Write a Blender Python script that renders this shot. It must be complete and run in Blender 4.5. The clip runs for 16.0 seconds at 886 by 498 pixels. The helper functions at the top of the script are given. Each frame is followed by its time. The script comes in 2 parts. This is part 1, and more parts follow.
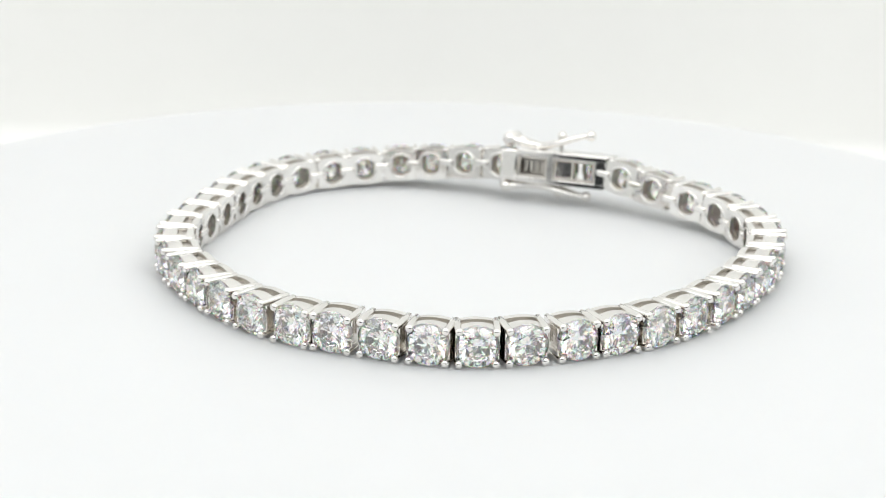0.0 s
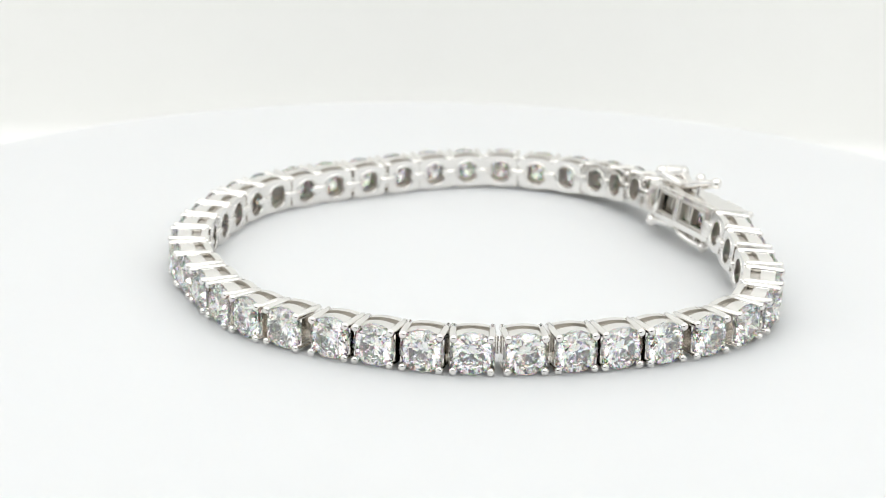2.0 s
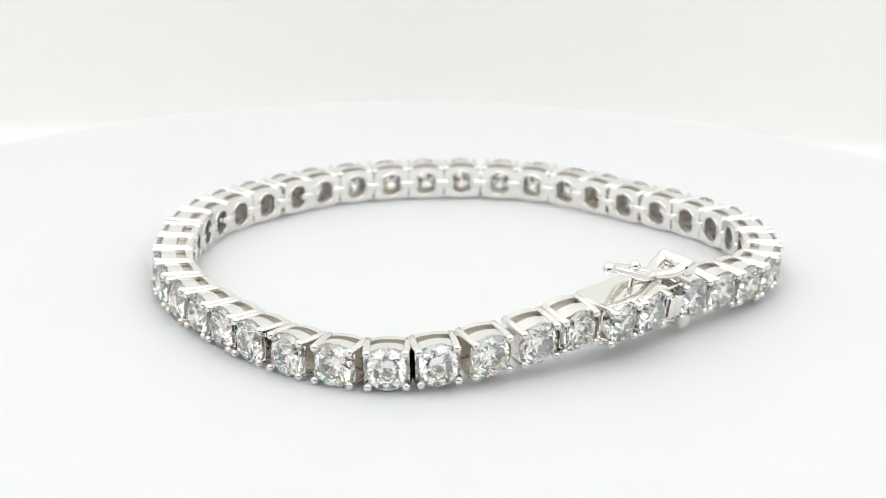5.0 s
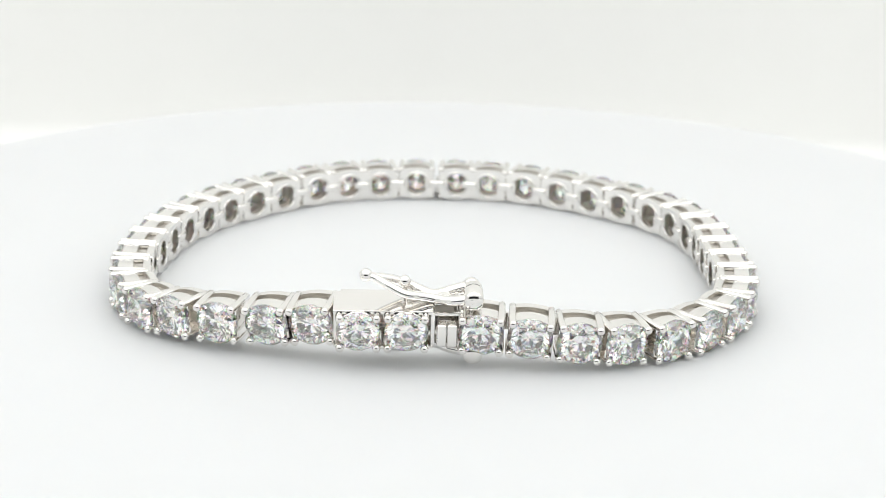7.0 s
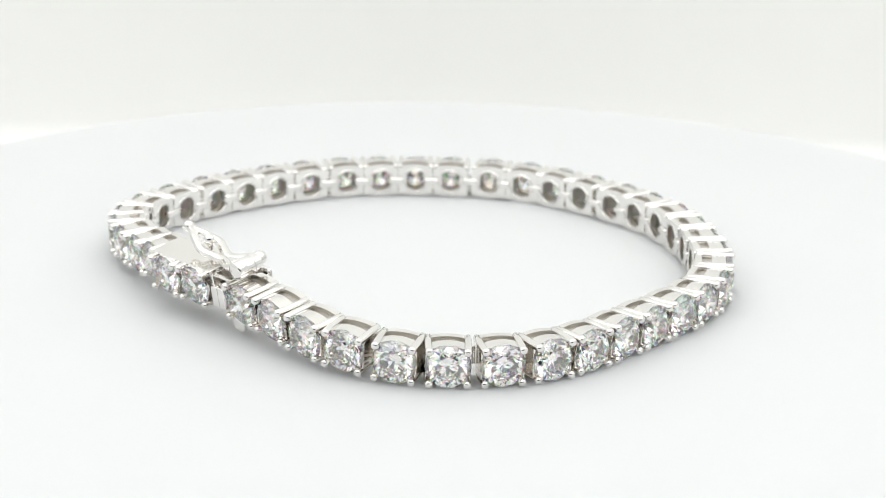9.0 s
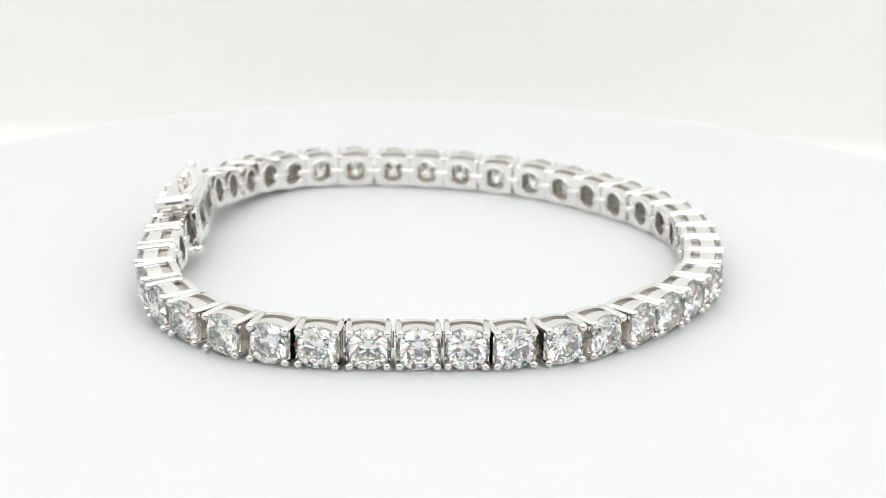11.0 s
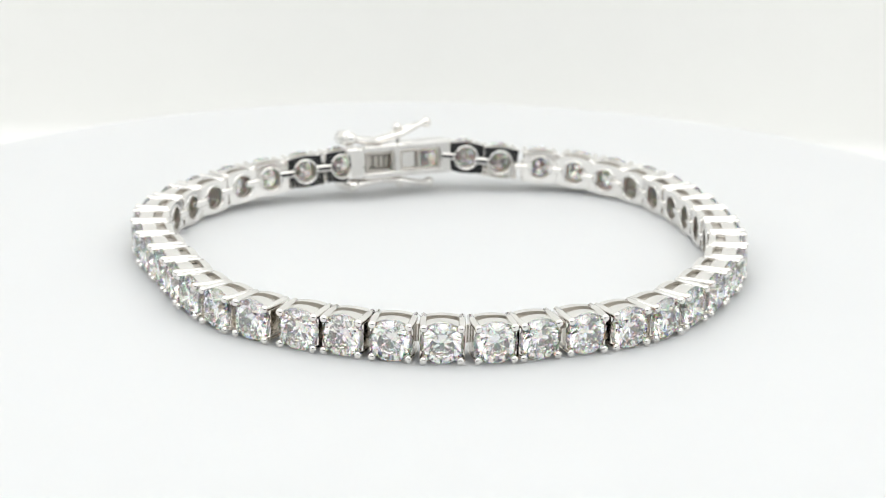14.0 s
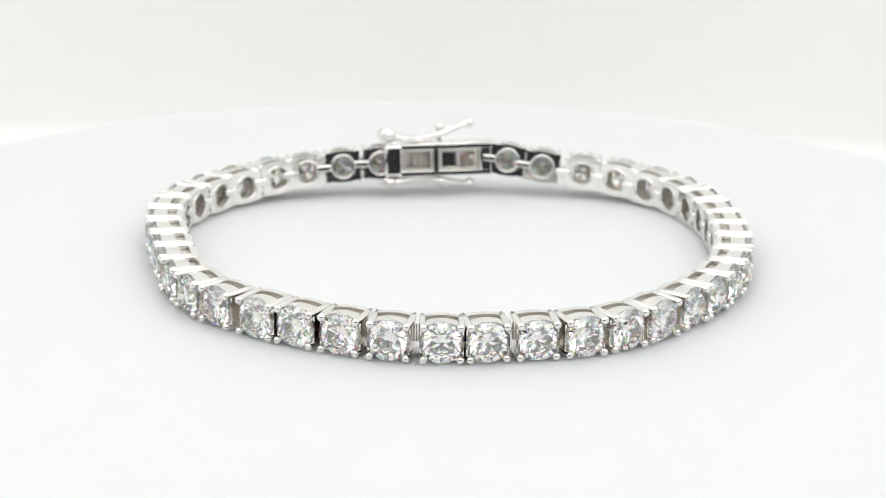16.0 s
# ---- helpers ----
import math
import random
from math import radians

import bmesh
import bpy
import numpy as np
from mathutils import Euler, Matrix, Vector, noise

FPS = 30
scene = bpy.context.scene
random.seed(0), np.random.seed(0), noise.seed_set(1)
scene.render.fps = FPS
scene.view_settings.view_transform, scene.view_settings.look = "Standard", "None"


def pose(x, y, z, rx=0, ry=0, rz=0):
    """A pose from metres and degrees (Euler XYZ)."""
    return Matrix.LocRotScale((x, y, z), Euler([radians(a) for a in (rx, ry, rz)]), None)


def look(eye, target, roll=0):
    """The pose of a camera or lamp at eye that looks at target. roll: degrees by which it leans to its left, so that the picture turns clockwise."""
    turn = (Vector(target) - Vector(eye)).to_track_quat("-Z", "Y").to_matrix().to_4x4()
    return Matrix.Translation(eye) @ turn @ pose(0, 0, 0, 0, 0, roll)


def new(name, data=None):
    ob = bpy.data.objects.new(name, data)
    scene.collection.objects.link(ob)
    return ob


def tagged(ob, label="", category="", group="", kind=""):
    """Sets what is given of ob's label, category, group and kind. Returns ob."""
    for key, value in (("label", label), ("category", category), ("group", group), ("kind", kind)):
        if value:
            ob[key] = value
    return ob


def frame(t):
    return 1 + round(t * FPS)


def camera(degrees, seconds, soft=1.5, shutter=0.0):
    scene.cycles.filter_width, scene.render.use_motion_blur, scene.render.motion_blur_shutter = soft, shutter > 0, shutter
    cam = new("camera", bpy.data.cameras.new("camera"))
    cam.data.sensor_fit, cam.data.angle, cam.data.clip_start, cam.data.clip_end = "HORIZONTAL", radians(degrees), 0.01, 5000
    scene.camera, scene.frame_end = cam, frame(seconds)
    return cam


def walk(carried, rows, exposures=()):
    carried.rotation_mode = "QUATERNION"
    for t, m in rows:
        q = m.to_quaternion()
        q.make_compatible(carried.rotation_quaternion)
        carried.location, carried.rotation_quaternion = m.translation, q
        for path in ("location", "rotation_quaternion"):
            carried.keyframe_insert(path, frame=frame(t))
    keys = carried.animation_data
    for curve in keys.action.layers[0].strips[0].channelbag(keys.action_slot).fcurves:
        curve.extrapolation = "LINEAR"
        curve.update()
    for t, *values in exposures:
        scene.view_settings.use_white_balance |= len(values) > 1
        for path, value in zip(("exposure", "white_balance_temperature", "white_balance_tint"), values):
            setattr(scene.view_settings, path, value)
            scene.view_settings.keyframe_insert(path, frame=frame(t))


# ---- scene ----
MM = 0.001

# ---- camera, standing still before the open front of a light tent ----
cam = camera(25.43, 16.0, soft=0.5)
EYE = Vector((0.0, -173.15 * MM, 57.5 * MM))
DOWN, ASIDE = radians(17.868), radians(-0.119)
AHEAD = Vector((math.sin(ASIDE) * math.cos(DOWN), math.cos(ASIDE) * math.cos(DOWN), -math.sin(DOWN)))
VIEW = look(EYE, EYE + AHEAD, 1.188)
walk(cam, [(0.0, VIEW), (16.0, VIEW)])
cam.data.dof.use_dof = True
cam.data.dof.focus_distance = 0.158
cam.data.dof.aperture_fstop = 62.0

scene.cycles.max_bounces, scene.cycles.transmission_bounces, scene.cycles.glossy_bounces = 28, 24, 12

# ---- world and light ----
world = bpy.data.worlds.new("dim_room")
scene.world = world
world.use_nodes = True
world.node_tree.nodes["Background"].inputs[0].default_value = (0.9, 0.95, 1.0, 1)
world.node_tree.nodes["Background"].inputs[1].default_value = 0.035


def panel(name, m, width, height, watts, colour):
    data = bpy.data.lights.new(name, "AREA")
    data.shape, data.size, data.size_y, data.energy, data.color = "RECTANGLE", width, height, watts, colour
    ob = new(name, data)
    ob.matrix_basis = m
    return ob


panel("tent_top_light", pose(0, -0.045, 0.295), 0.38, 0.26, 0.415, (1.0, 0.995, 0.98))
panel("tent_side_light", look((-0.198, -0.03, 0.13), (0, -0.02, 0.03)), 0.24, 0.22, 0.085, (0.99, 0.995, 0.99))
panel("tent_side_light", look((0.198, -0.03, 0.13), (0, -0.02, 0.03)), 0.24, 0.22, 0.085, (0.99, 0.995, 0.99))
panel("tent_front_light", look((0, -0.2, 0.18), (0, 0.1, 0.05)), 0.36, 0.19, 0.265, (1.0, 0.995, 0.98))

# ---- materials ----


def material(name, colour, rough, metal=0.0, grain=0.0, size=400.0, bump=0.0, tint=0.0):
    m = bpy.data.materials.new(name)
    m.use_nodes = True
    nt = m.node_tree
    b = nt.nodes["Principled BSDF"]
    b.inputs["Metallic"].default_value = metal
    co = nt.nodes.new("ShaderNodeTexCoord")
    fine, wide = nt.nodes.new("ShaderNodeTexNoise"), nt.nodes.new("ShaderNodeTexNoise")
    fine.inputs["Scale"].default_value, fine.inputs["Detail"].default_value = size, 6
    wide.inputs["Scale"].default_value, wide.inputs["Detail"].default_value = size / 14, 3
    for n in (fine, wide):
        nt.links.new(co.outputs["Object"], n.inputs["Vector"])
    mix = nt.nodes.new("ShaderNodeMix")
    mix.data_type = "RGBA"
    mix.inputs[6].default_value = (*[c * (1 - tint) for c in colour], 1)
    mix.inputs[7].default_value = (*[min(1, c * (1 + tint)) for c in colour], 1)
    nt.links.new(wide.outputs["Fac"], mix.inputs[0])
    nt.links.new(mix.outputs[2], b.inputs["Base Color"])
    ramp = nt.nodes.new("ShaderNodeMapRange")
    ramp.inputs["To Min"].default_value, ramp.inputs["To Max"].default_value = max(0.0, rough - grain), rough + grain
    nt.links.new(fine.outputs["Fac"], ramp.inputs["Value"])
    nt.links.new(ramp.outputs["Result"], b.inputs["Roughness"])
    if bump:
        bp = nt.nodes.new("ShaderNodeBump")
        bp.inputs["Strength"].default_value, bp.inputs["Distance"].default_value = bump, 0.00005
        nt.links.new(fine.outputs["Fac"], bp.inputs["Height"])
        nt.links.new(bp.outputs["Normal"], b.inputs["Normal"])
    return m


def stone_material():
    """Brilliant-cut clear stone: most light bends alike, in three shares of colour that part a little, for the fire."""
    m = bpy.data.materials.new("clear_stone")
    m.use_nodes = True
    nt = m.node_tree
    nt.nodes.remove(nt.nodes["Principled BSDF"])
    out = nt.nodes["Material Output"]
    last = None
    for colour, ior in (((0.45, 0.28, 0.26, 1), 2.55), ((0.285, 0.44, 0.285, 1), 2.60), ((0.26, 0.275, 0.445, 1), 2.66)):
        g = nt.nodes.new("ShaderNodeBsdfGlass")
        g.inputs["Color"].default_value = colour
        g.inputs["Roughness"].default_value = 0.0
        g.inputs["IOR"].default_value = ior
        if last:
            a = nt.nodes.new("ShaderNodeAddShader")
            nt.links.new(last.outputs[0], a.inputs[0])
            nt.links.new(g.outputs[0], a.inputs[1])
            last = a
        else:
            last = g
    nt.links.new(last.outputs[0], out.inputs["Surface"])
    return m


GOLD = material("polished_white_gold", (0.84, 0.822, 0.797), 0.07, 1.0, 0.03, 900.0, 0.06, 0.02)
# cast finish, its colour also darkened to stand for shade in the hollows
GOLD_INNER = material("darkened_cast_gold", (0.60, 0.572, 0.53), 0.42, 1.0, 0.15, 5000.0, 1.0, 0.12)
STONE = stone_material()
DISC = material("matt_white_plastic", (0.71, 0.72, 0.727), 0.55, 0.0, 0.06, 1500.0, 0.05, 0.008)
plastic = DISC.node_tree.nodes["Principled BSDF"]
plastic.inputs["Subsurface Weight"].default_value = 1.0
plastic.inputs["Subsurface Radius"].default_value = (1.0, 0.98, 0.95)
plastic.inputs["Subsurface Scale"].default_value = 0.004
PAPER = material("white_paper_sweep", (0.915, 0.917, 0.9), 0.8, 0.0, 0.05, 900.0, 0.06, 0.012)
CLOTH = material("white_tent_cloth", (0.80, 0.81, 0.815), 0.85, 0.0, 0.05, 1200.0, 0.2, 0.015)
DARK = material("dark_stained_wood", (0.10, 0.09, 0.08), 0.6, 0.0, 0.08, 120.0, 0.1, 0.15)

# ---- mesh helpers ----


def part(name, bm, mat, parent=None, label="", m=None, smooth=True):
    """One bmesh as one mesh object under a thing or under a part."""
    me = bm if isinstance(bm, bpy.types.Mesh) else mesh(name, bm, mat, smooth)
    ob = new(name, me)
    ob.parent = parent
    if m is not None:
        ob.matrix_basis = m
    if label:
        tagged(ob, label)
    return ob


def mesh(name, bm, mat, smooth=True, crease=38):
    bmesh.ops.recalc_face_normals(bm, faces=bm.faces)
    me = bpy.data.meshes.new(name)
    bm.normal_update()
    for f in bm.faces:
        f.smooth = smooth and max(abs(c) for c in f.normal) < 0.99995
    if smooth:
        for e in bm.edges:
            if len(e.link_faces) == 2 and e.calc_face_angle(0) > radians(crease):
                e.smooth = False
    bm.to_mesh(me)
    bm.free()
    me.materials.append(mat)
    return me


def box(bm, x0, x1, y0, y1, z0, z1, bevel=0.0, segments=2):
    """A box in millimetres with rounded edges, added to bm."""
    made = bmesh.ops.create_cube(bm, size=1.0)["verts"]
    for v in made:
        v.co = Vector(((x0 + x1) / 2 + v.co.x * (x1 - x0), (y0 + y1) / 2 + v.co.y * (y1 - y0), (z0 + z1) / 2 + v.co.z * (z1 - z0))) * MM
    if bevel:
        edges = list({e for v in made for e in v.link_edges})
        bmesh.ops.bevel(bm, geom=edges, offset=bevel * MM, segments=segments, profile=0.5, affect="EDGES", clamp_overlap=True)


def tube(bm, path, radii, sides=10, squash=(1.0, 1.0), up=Vector((0, 0, 1)), caps=True):
    """A tube in millimetres along path with a radius at each point and rounded ends."""
    pts = [Vector(p) for p in path]
    rings = []
    n = len(pts)
    for k, p in enumerate(pts):
        t = (pts[min(k + 1, n - 1)] - pts[max(k - 1, 0)]).normalized()
        a = up.cross(t)
        a = a.normalized() if a.length > 1e-4 else Vector((1, 0, 0)).cross(t).normalized()
        b = t.cross(a).normalized()
        ring = []
        for j in range(sides):
            w = math.tau * j / sides
            ring.append(bm.verts.new((p + (a * math.cos(w) * squash[0] + b * math.sin(w) * squash[1]) * radii[k]) * MM))
        rings.append(ring)
    for k in range(n - 1):
        for j in range(sides):
            bm.faces.new((rings[k][j], rings[k][(j + 1) % sides], rings[k + 1][(j + 1) % sides], rings[k + 1][j]))
    if caps:
        bm.faces.new(rings[0][::-1])
        bm.faces.new(rings[-1])


def ball(bm, centre, r, squash=(1, 1, 1), u=12, v=8):
    made = bmesh.ops.create_uvsphere(bm, u_segments=u, v_segments=v, radius=1.0)["verts"]
    for w in made:
        w.co = (Vector(centre) + Vector((w.co.x * squash[0], w.co.y * squash[1], w.co.z * squash[2])) * r) * MM


def spline(points, steps=6):
    """Catmull-Rom points through the given ones."""
    p = [Vector(q) for q in points]
    p = [2 * p[0] - p[1], *p, 2 * p[-1] - p[-2]]
    out = []
    for k in range(1, len(p) - 2):
        for j in range(steps):
            t = j / steps
            out.append(0.5 * ((2 * p[k]) + (p[k + 1] - p[k - 1]) * t + (2 * p[k - 1] - 5 * p[k] + 4 * p[k + 1] - p[k + 2]) * t * t
                              + (3 * p[k] - p[k - 1] - 3 * p[k + 1] + p[k + 2]) * t ** 3))
    return [*out, p[-2]]


# ---- setting: light tent with a curved sweep, open at the front, in a dark room ----


def sheet(name, profile, x0, x1, mat, thick):
    """A bent sheet: a profile in y and z drawn out along x, with thickness."""
    bm = bmesh.new()
    n = len(profile)
    rows = []
    for k, (y, z) in enumerate(profile):
        ya, za = profile[max(k - 1, 0)]
        yb, zb = profile[min(k + 1, n - 1)]
        d = Vector((0, yb - ya, zb - za)).normalized()
        off = Vector((0, d.z, -d.y)) * thick
        rows.append([bm.verts.new(Vector((x, y, z)) * MM) for x in (x0, x1)] + [bm.verts.new((Vector((x, y, z)) + off) * MM) for x in (x1, x0)])
    for a, b in zip(rows, rows[1:]):
        for j in range(4):
            bm.faces.new((a[j], a[(j + 1) % 4], b[(j + 1) % 4], b[j]))
    bm.faces.new(rows[0])
    bm.faces.new(rows[-1][::-1])
    return tagged(part(name, bm, mat), kind="structure")


sweep = [(-205, -14), (91, -14)]
sweep += [(91 + 3 * math.sin(a), -14 + 3 * (1 - math.cos(a))) for a in [radians(10 * k) for k in range(1, 10)]]
sweep += [(94, 100), (94, 305)]
tagged(sheet("backdrop", sweep, -205, 205, PAPER, 1.5), "white paper sheet bent up behind the turntable", "backdrop")
for name, x0, x1 in (("wall_west", -208, -205), ("wall_east", 205, 208)):
    bm = bmesh.new()
    box(bm, x0, x1, -205, 96, -16, 305, 0.6, 1)
    tagged(part(name, bm, CLOTH), "white cloth side of the light tent", "wall", kind="structure")
bm = bmesh.new()
box(bm, -208, 208, -205, 96, 305, 308, 0.6, 1)
tagged(part("ceiling", bm, CLOTH), "white cloth top of the light tent", "ceiling", kind="structure")
bm = bmesh.new()
box(bm, -208, 208, -208, -205.2, 72, 308, 0.6, 1)
box(bm, -208, -140, -208, -205.2, -16, 71.9, 0.6, 1)
box(bm, 140, 208, -208, -205.2, -16, 71.9, 0.6, 1)
tagged(part("wall_front", bm, CLOTH), "white cloth front of the light tent with an opening", "wall", kind="structure")
bm = bmesh.new()
box(bm, -260, 260, -300, 240, -36, -16.2, 3)
tagged(part("table_top", bm, DARK), "dark table top that carries the light tent", "table", kind="structure")

# ---- turntable ----
SPEED, STOP = 22.848, 14.44


def lathe(profile, sides=160):
    bm = bmesh.new()
    rings = [[bm.verts.new(Vector((r * math.cos(math.tau * j / sides), r * math.sin(math.tau * j / sides), z)) * MM) for j in range(sides)] for r, z in profile]
    for a, b in zip(rings, rings[1:]):
        for j in range(sides):
            bm.faces.new((a[j], a[(j + 1) % sides], b[(j + 1) % sides], b[j]))
    bm.faces.new(rings[0][::-1])
    bm.faces.new(rings[-1])
    return bm


turntable = tagged(new("turntable"), "round matt white motorised turntable disc standing on white paper", "turntable")
part("platter", lathe([(63.9, -12.4), (64.7, -12.2), (65.1, -11.6), (65.1, -0.8), (64.9, -0.25), (64.4, 0.0)]), DISC, turntable)
part("base", lathe([(59.6, -14.0), (60.0, -13.7), (60.0, -12.6), (59.6, -12.4)]), DISC, turntable)

# ---- bracelet ----
bracelet = tagged(new("bracelet"), "polished white gold tennis bracelet set with round clear stones, closed", "bracelet")

# the closed curve of the stones: mean radius, then cosine and sine of each harmonic (mm)
CURVE = (27.74, 1.27, 1.63, 0.84, -0.8, 1.19, 0.36, 0.21, 0.8, -0.14, 0.07, 0.1, 0.11, -0.07, 0.12, 0.07, 0.14, -0.05, 0.01, -0.04, -0.04)
# where each link sits round the curve (degrees), and how it is turned against its neighbours
PLACES = (-177.1, -168.1, -158.3, -149.6, -140.2, -130.6, -120.6, -111.9, -102.5, -93.2, -84.2, -75.2, -65.4, -56.9, -48.3, -39.8, -30.9, -22.6, -15.0,
          -7.6, 0.3, 8.3, 16.2, 23.5, 31.5, 39.6, 47.1, 76.0, 84.1, 92.0, 99.7, 108.0, 116.2, 124.5, 132.8, 140.5, 148.6, 156.9, 165.2, 173.7)
# lift of the lower claws over the disc (degrees round the curve, mm): the clasp holds its neighbours up
LIFT = ((-180, 0.36), (2, 0.36), (10, 0.4), (18, 0.56), (26, 0.9), (34.5, 1.13), (43, 1.58), (50.6, 2.05), (56, 1.72), (70, 1.68), (79, 1.6), (90, 1.12), (97.5, 0.83), (106, 0.5), (116, 0.38), (130, 0.36), (180, 0.36))
LEAN = ((-180, -1), (-5, -1), (15, 1), (30, 5), (45, 9), (82, 9), (100, 6), (115, 2), (140, -1), (180, -1))
HALF_W, HALF_H = 1.5, 1.36


def between(table, a):
    for (a0, v0), (a1, v1) in zip(table, table[1:]):
        if a0 <= a <= a1:
            return v0 + (v1 - v0) * (a - a0) / (a1 - a0)
    return table[-1][1]


def on_curve(deg):
    a = radians(deg)
    r = CURVE[0] + sum(CURVE[2 * k - 1] * math.cos(k * a) + CURVE[2 * k] * math.sin(k * a) for k in range(1, 11))
    r += 0.22 * math.exp(-((deg - 62) / 28) ** 2) - 0.4 * math.exp(-((deg - 150) / 22) ** 2)
    return Vector((r * math.cos(a), r * math.sin(a), 0))


def brilliant(radius):
    """A round brilliant cut, its table towards +y, its girdle in the plane y = 0 (mm)."""
    bm = bmesh.new()

    def vert(r, deg, h):
        a = radians(deg)
        return bm.verts.new(Vector((r * math.cos(a), h, r * math.sin(a))) * radius * MM)

    rim, crown, deep = 0.02, 0.31, 0.86
    table = [vert(0.57, 45 * k, rim + crown) for k in range(8)]
    tips = [vert(0.80, 45 * k + 22.5, rim + crown * (1 - 0.80 * math.cos(radians(22.5))) / (1 - 0.57)) for k in range(8)]
    high = [vert(1.0, 22.5 * k, rim) for k in range(16)]
    low_ = [vert(1.0, 22.5 * k, -rim) for k in range(16)]
    under = [vert(0.24, 45 * k + 22.5, -rim - deep * (1 - 0.24 * math.cos(radians(22.5)))) for k in range(8)]
    culet = vert(0, 0, -rim - deep)
    bm.faces.new(table)
    for k in range(8):
        n, g = (k + 1) % 8, 2 * k
        bm.faces.new((table[k], table[n], tips[k]))
        bm.faces.new((table[k], tips[k], high[g], tips[k - 1]))
        bm.faces.new((tips[k], high[g], high[g + 1]))
        bm.faces.new((tips[k], high[g + 1], high[(g + 2) % 16]))
        bm.faces.new((under[k], low_[g], low_[g + 1]))
        bm.faces.new((under[k], low_[g + 1], low_[(g + 2) % 16]))
        bm.faces.new((culet, under[k - 1], low_[g], under[k]))
    for g in range(16):
        bm.faces.new((high[g], high[(g + 1) % 16], low_[(g + 1) % 16], low_[g]))
    return mesh("stone", bm, STONE, smooth=False)


def claw(depth, side):
    """One claw: a bar along the side of the setting that bends in to a ball that grips the stone."""
    bm = bmesh.new()
    ys = [-depth, -depth + 0.1, -depth * 0.6, -1.0, -0.65, -0.4, -0.2, -0.05, 0.08, 0.18, 0.24]
    rs = [0.2, 0.3, 0.325, 0.325, 0.325, 0.325, 0.335, 0.35, 0.33, 0.25, 0.12]
    outs = [0.07, 0.07, 0.07, 0.07, 0.06, 0.04, 0.02, 0.0, 0.0, 0.0, 0.0]
    tube(bm, [(side * o, y, 0) for y, o in zip(ys, outs)], rs, 12)
    return mesh("prong", bm, GOLD, crease=60)


def arch_outline(w, h, bulge, r, steps=6):
    """A square outline with rounded corners whose top and bottom bulge into arches."""
    out = []
    for cx, cz, a0 in ((w - r, h - r, 0), (-w + r, h - r, 90), (-w + r, -h + r, 180), (w - r, -h + r, 270)):
        for k in range(steps + 1):
            a = radians(a0 + 90 * k / steps)
            x, z = cx + r * math.cos(a), cz + r * math.sin(a)
            out.append((x, z))
        if a0 in (0, 180):
            s = 1 if a0 == 0 else -1
            for k in range(1, 6):
                x = s * (w - r) * (1 - 2 * k / 6)
                out.append((x, s * (h + bulge * (1 - (x / (w - r)) ** 2))))
    return out


def holed_plate(bm, outline, hole, y0, y1, hole_back=None):
    """A plate of the outline (x, z) from y0 to y1, in millimetres, with a round hole right through it."""
    n = len(outline)
    rows = []
    for y, rr in ((y0, hole), (y1, hole_back or hole)):
        outer = [bm.verts.new(Vector((x, y, z)) * MM) for x, z in outline]
        inner = []
        for x, z in outline:
            d = math.hypot(x, z)
            inner.append(bm.verts.new(Vector((x / d * rr, y, z / d * rr)) * MM))
        rows.append((outer, inner))
    (o0, i0), (o1, i1) = rows
    for j in range(n):
        k = (j + 1) % n
        bm.faces.new((o0[j], o0[k], i0[k], i0[j]))
        bm.faces.new((o1[k], o1[j], i1[j], i1[k]))
        bm.faces.new((o0[k], o0[j], o1[j], o1[k]))
        bm.faces.new((i0[j], i0[k], i1[k], i1[j]))


def link_body():
    """The basket of one link: an arched collar under the stone, a cast slot in darkened gold, a holed plate at the
    back, and a web at each side.
    """
    bm = bmesh.new()
    sides = 28
    holed_plate(bm, arch_outline(1.74, 1.36, 0.3, 0.25), 1.26, -1.85, -0.55, 1.55)
    holed_plate(bm, arch_outline(1.70, 1.05, 0.22, 0.2), 1.0, -2.75, -1.82)
    holed_plate(bm, arch_outline(1.76, 1.42, 0.2, 0.2), 1.1, -3.34, -2.72, 1.22)
    rim = [(1.2 + 0.1 * math.cos(math.tau * j / 8), -3.34 + 0.07 * math.sin(math.tau * j / 8)) for j in range(8)]
    loops = [[bm.verts.new(Vector((r * math.cos(math.tau * j / sides), y, r * math.sin(math.tau * j / sides))) * MM) for j in range(sides)] for r, y in rim]
    for a, b in zip(loops, loops[1:] + loops[:1]):
        for j in range(sides):
            bm.faces.new((a[j], a[(j + 1) % sides], b[(j + 1) % sides], b[j]))
    for s in (-1, 1):
        box(bm, s * 1.7 - 0.1, s * 1.7 + 0.1, -2.8, -0.45, -1.3, 1.3, 0.05, 1)
    bmesh.ops.recalc_face_normals(bm, faces=bm.faces)
    bm.normal_update()
    # faces inside slot and hole take the gold with shade in its colour
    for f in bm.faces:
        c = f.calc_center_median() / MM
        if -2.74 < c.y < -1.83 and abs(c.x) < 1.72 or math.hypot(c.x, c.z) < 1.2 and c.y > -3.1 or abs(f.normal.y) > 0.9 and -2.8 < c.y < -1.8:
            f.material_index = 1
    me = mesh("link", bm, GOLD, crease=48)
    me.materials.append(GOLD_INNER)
    return me


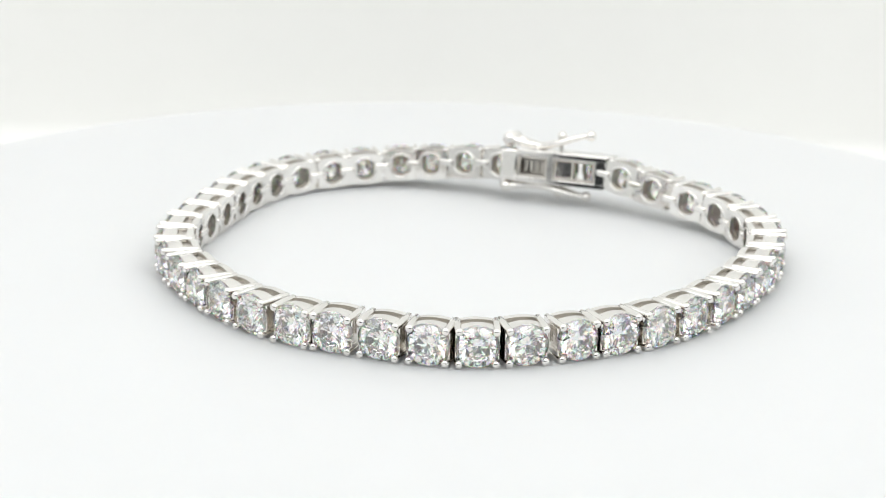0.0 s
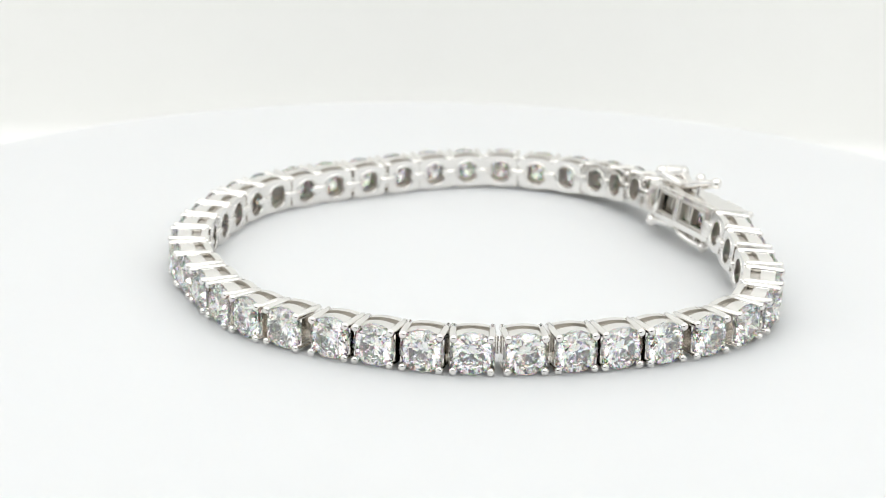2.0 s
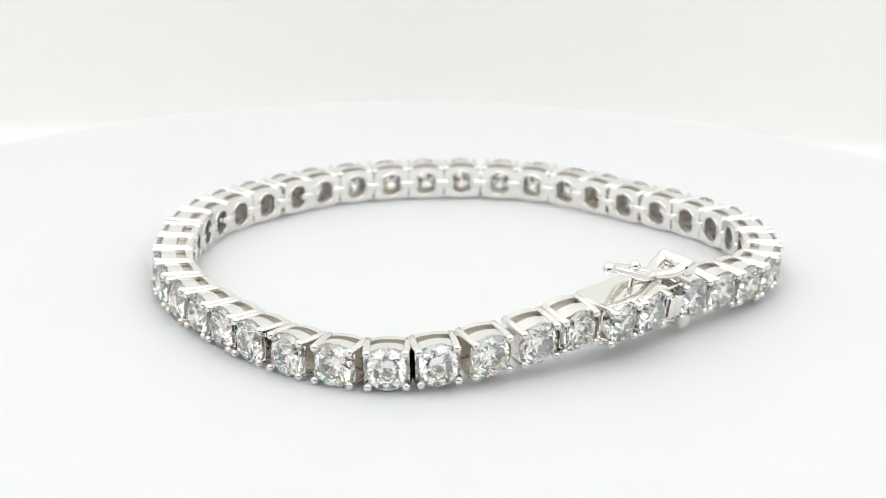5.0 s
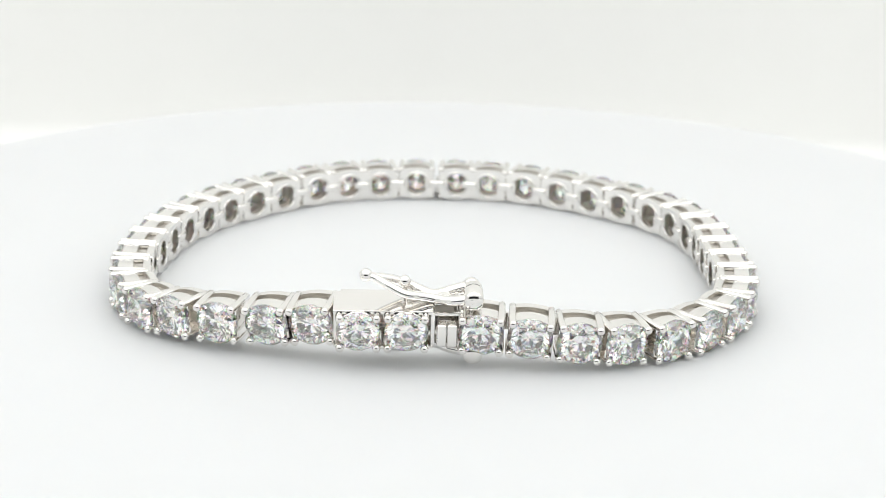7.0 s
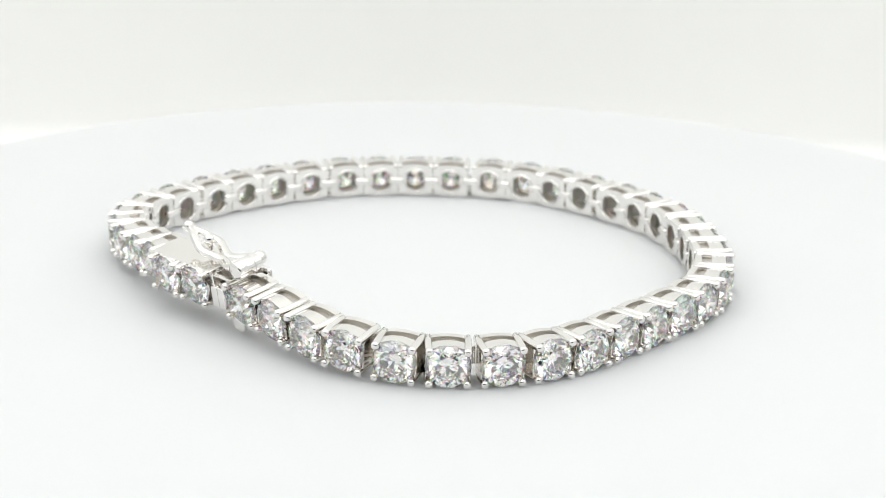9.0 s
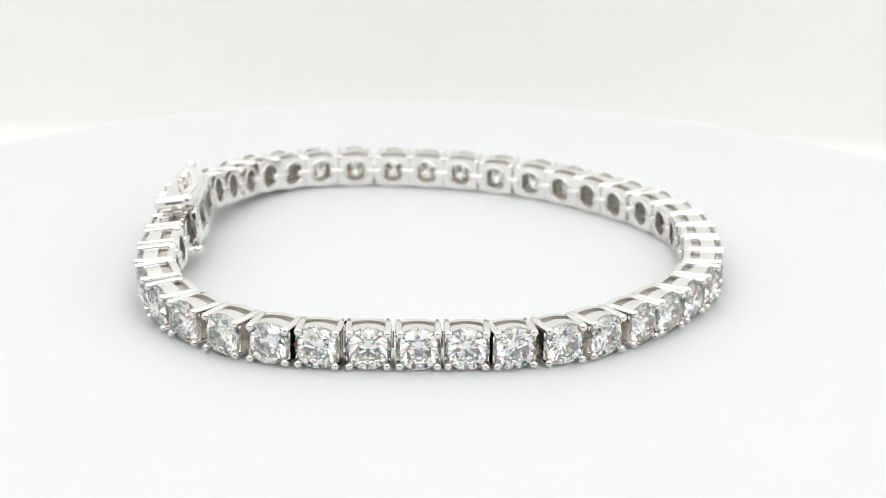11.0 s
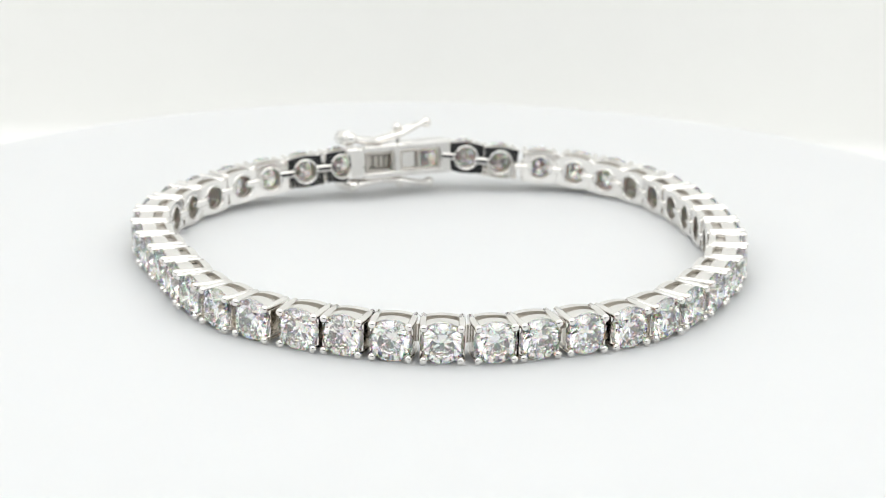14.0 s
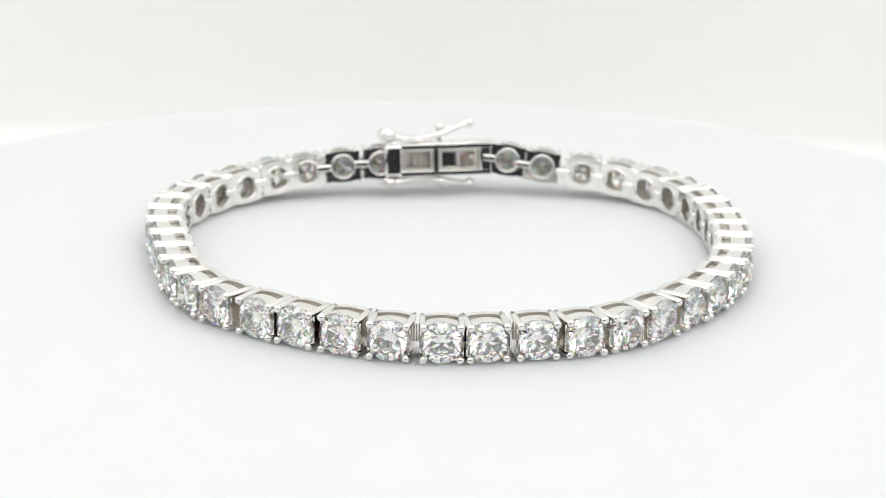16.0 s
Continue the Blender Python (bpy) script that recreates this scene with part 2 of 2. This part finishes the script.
def hinge_body():
    """The two small bars that hook a link into the next one."""
    bm = bmesh.new()
    box(bm, -0.78, 0.78, -3.62, -2.95, -0.35, 0.32, 0.16, 2)
    tube(bm, [(0.1, -3.05, -0.8), (0.1, -3.05, 0.7)], [0.2, 0.2], 10, up=Vector((1, 0, 0)))
    return mesh("hinge", bm, GOLD, crease=50)


STONE_MESH, CLAW_MESH, LINK_MESH, HINGE_MESH = brilliant(1.86), (claw(3.2, -1), claw(3.2, 1)), link_body(), hinge_body()


def set_stone(parent, x, z, y, spin, stone=STONE_MESH, claw_mesh=CLAW_MESH, hw=HALF_W, hh=HALF_H):
    part("stone", stone, None, parent, "clear brilliant-cut stone", pose(x * MM, (y - 0.42) * MM, z * MM, 0, spin, 0))
    for sx in (-1, 1):
        for sz in (-1, 1):
            part("prong", claw_mesh[sx > 0], None, parent, "", pose((x + sx * hw) * MM, y * MM, (z + sz * hh) * MM))


rng = random.Random(7)
for k, deg in enumerate(PLACES):
    here, tangent = on_curve(deg), (on_curve(deg + 2) - on_curve(deg - 2)).normalized()
    rise = between(LIFT, min(180, deg + 3.3)) - between(LIFT, max(-180, deg - 3.3))
    lean = between(LEAN, deg)
    turn = Matrix.Rotation(math.atan2(tangent.y, tangent.x) + math.pi, 4, "Z")
    # local x runs along the bracelet, local y out of it
    tilt = pose(0, 0, 0, -lean + rng.uniform(-1.2, 1.2), math.degrees(math.atan2(rise, 3.2)) * 0.9, rng.uniform(-2.2, 2.2))
    z = between(LIFT, deg) + HALF_H
    m = Matrix.Translation(Vector((here.x, here.y, z)) * MM) @ turn @ tilt
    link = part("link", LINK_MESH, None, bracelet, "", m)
    set_stone(link, 0, 0, 0, rng.uniform(0, 45))
    part("hinge", HINGE_MESH, None, link, "", pose(-2.0 * MM, 0, 0))


# ---- clasp: a box with two stones, a tongue and two folded safety levers ----


def clasp_box():
    """The box: back plate with two windows, top, bottom and one closed end, and the two seats of its stones."""
    bm = bmesh.new()
    # back plate as a frame round two windows
    box(bm, -6.1, 3.45, -4.4, -3.75, 1.08, 1.66, 0.1)
    box(bm, -6.1, 3.45, -4.4, -3.75, -1.66, -1.08, 0.1)
    box(bm, -7.8, -5.85, -4.39, -3.76, -1.6, 1.6, 0.3, 3)
    box(bm, -2.75, -2.1, -4.39, -3.76, -1.3, 1.3, 0.06)
    box(bm, 2.25, 3.43, -4.39, -3.76, -1.62, 1.62, 0.12)
    # top and bottom
    box(bm, -4.05, 3.92, -3.9, -0.62, 1.44, 1.76, 0.07)
    box(bm, -4.05, 3.92, -3.9, -0.62, -1.64, -1.38, 0.07)
    box(bm, 3.62, 3.9, -3.9, -1.05, -1.5, 1.5, 0.06)
    # the open end that takes the tongue
    box(bm, -6.3, -3.9, -3.9, -2.5, 1.34, 1.58, 0.06)
    box(bm, -6.3, -3.9, -3.9, -1.1, -1.58, -1.34, 0.06)
    box(bm, -4.2, -3.85, -2.5, -0.75, -1.5, 1.5, 0.08)
    box(bm, -6.5, -6.2, -2.6, -0.9, 0.95, 1.5, 0.06)
    box(bm, -6.4, -3.95, -1.15, -0.85, 1.25, 1.5, 0.06)
    for x in (-1.915, 1.915):
        sides = 28
        ring = [(1.30, -1.3), (1.68, -1.3), (1.74, -1.2), (1.79, -0.44), (1.75, -0.36), (1.66, -0.38)]
        loops = [[bm.verts.new(Vector((x + r * math.cos(math.tau * j / sides), y, r * math.sin(math.tau * j / sides))) * MM) for j in range(sides)] for r, y in ring]
        for a, b in zip(loops, loops[1:] + loops[:1]):
            for j in range(sides):
                bm.faces.new((a[j], a[(j + 1) % sides], b[(j + 1) % sides], b[j]))
    return mesh("clasp", bm, GOLD, crease=20)


def tongue_body():
    """The press tongue: two upright rounded slabs side by side on a shank."""
    bm = bmesh.new()
    box(bm, -5.12, -4.32, -1.2, -0.2, -1.25, 0.72, 0.16, 3)
    box(bm, -5.98, -5.16, -1.2, -0.2, -1.25, 0.72, 0.16, 3)
    box(bm, -5.9, -4.4, -3.2, -1.1, -0.8, 0.5, 0.08)
    return mesh("tongue", bm, GOLD, crease=20)


def lever_body(heights, barrel_z, front=0.0, slope=0.1):
    """A safety lever: a barrel, two rails that pinch, spread to an eye and join in a ball tip."""
    bm = bmesh.new()
    xs = (-7.1, -5.6, -4.1, -2.9, -1.8, -0.5, 0.5, 1.3)
    spread = (1.15, 0.95, 0.36, 0.62, 0.95, 0.62, 0.16, 0.02)
    for side in (-1, 1):
        path = spline([(x, -2.5 - slope * max(0, x + 5) + side * w, z) for x, w, z in zip(xs, spread, heights)])
        n = len(path)
        tube(bm, path, [0.5 - 0.16 * k / (n - 1) for k in range(n)], 12, (1.0, 0.85))
        ball(bm, path[0], 0.66, (1, 1, 0.95), 16, 10)
    ball(bm, (1.35, -2.5 - slope * 6.35, heights[-1]), 0.54, u=16, v=12)
    # a flat bridge where the rails meet
    box(bm, -5.4, -3.6, -3.1, -1.9, min(heights[1:3]) - 0.2, max(heights[1:3]) + 0.12, 0.15, 2)
    ys = [-3.55, -3.48, -3.36, -3.25, -3.18, -2.55, -2.5, -2.45, -0.95, -0.82, -0.74]
    rs = [0.2, 0.42, 0.52, 0.52, 0.62, 0.66, 0.58, 0.66, 0.66, 0.58, 0.36]
    tube(bm, [(-7.25, y + front * (y > -2.5), barrel_z) for y in ys], [r * 1.2 for r in rs], 24)
    return mesh("lever", bm, GOLD, crease=50)


CLASP_AT = Matrix.Translation(Vector((13.99, 23.75, 3.20)) * MM) @ pose(0, 0, 0, 0, 0, -18.5) @ pose(0, 0, 0, -10, 0, 0)
clasp = part("clasp", clasp_box(), None, bracelet, "box clasp with two windows in its back and folded levers", CLASP_AT)
short_claw = (claw(1.5, -1), claw(1.5, 1))
for x in (-1.915, 1.915):
    set_stone(clasp, x, 0, 0, 11 if x > 0 else 29, brilliant(1.78), short_claw, 1.46, 1.34)
part("tongue", tongue_body(), None, clasp, "polished press tongue with a groove")
part("lever", lever_body((2.6, 2.25, 2.1, 2.35, 2.65, 3.15, 3.48, 3.65), 2.5), None, clasp, "polished safety lever, folded shut")
part("lever", lever_body((-2.3, -2.1, -2.0, -2.05, -2.2, -2.45, -2.6, -2.6), -2.15, 0.5), None, clasp, "polished safety lever, folded shut")
for z, top in ((1, 3.32), (-1, 2.5)):
    bm = bmesh.new()
    tube(bm, [(-1.75, -2.8, z * 1.6), (-1.75, -2.8, z * (top - 0.2))], [0.24, 0.24], 12, up=Vector((1, 0, 0)))
    ball(bm, (-1.75, -2.8, z * top), 0.5, u=16, v=12)
    part("pin", bm, GOLD, clasp, "ball-headed catch pin")
bm = bmesh.new()
for k in range(4):
    box(bm, -5.4 + 0.62 * k, -5.0 + 0.62 * k, -3.5, -3.1, -0.55, 0.55, 0.08)
box(bm, -5.8, -2.8, -3.2, -2.9, -0.95, 0.95, 0.05)
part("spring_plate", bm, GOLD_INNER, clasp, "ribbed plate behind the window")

for x0, x1 in ((-5.85, -2.75), (-2.1, 2.25)):
    bm = bmesh.new()
    for a0, a1, c0, c1 in ((x0, x0 + 0.28, -1.08, 1.08), (x1 - 0.28, x1, -1.08, 1.08), (x0 + 0.28, x1 - 0.28, 0.82, 1.08), (x0 + 0.28, x1 - 0.28, -1.08, -0.82)):
        box(bm, a0, a1, -4.3, -3.8, c0, c1, 0.1, 2)
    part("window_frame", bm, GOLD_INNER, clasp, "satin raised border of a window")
# plate added only to mirror the dark front where a deep hole sits
bm = bmesh.new()
box(bm, -1.75, -0.25, -3.75, -3.5, -0.78, 0.78, 0.05)
part("mirror_plate", bm, GOLD, clasp, "small polished plate that mirrors dark in place of a hole")
bm = bmesh.new()
box(bm, -0.2, 0.1, -4.2, -3.4, -0.8, 0.8, 0.08)
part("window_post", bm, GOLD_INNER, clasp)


def motions():
    """The disc turns steadily clockwise and stops; the bracelet rides on it."""
    times = [0.5 * k for k in range(29)] + [14.3, STOP, 14.5, 15.0, 16.0]
    rows = [(t, pose(0, 0, 0, 0, 0, -SPEED * min(t, STOP))) for t in times]
    walk(turntable, rows)
    walk(bracelet, rows)


motions()
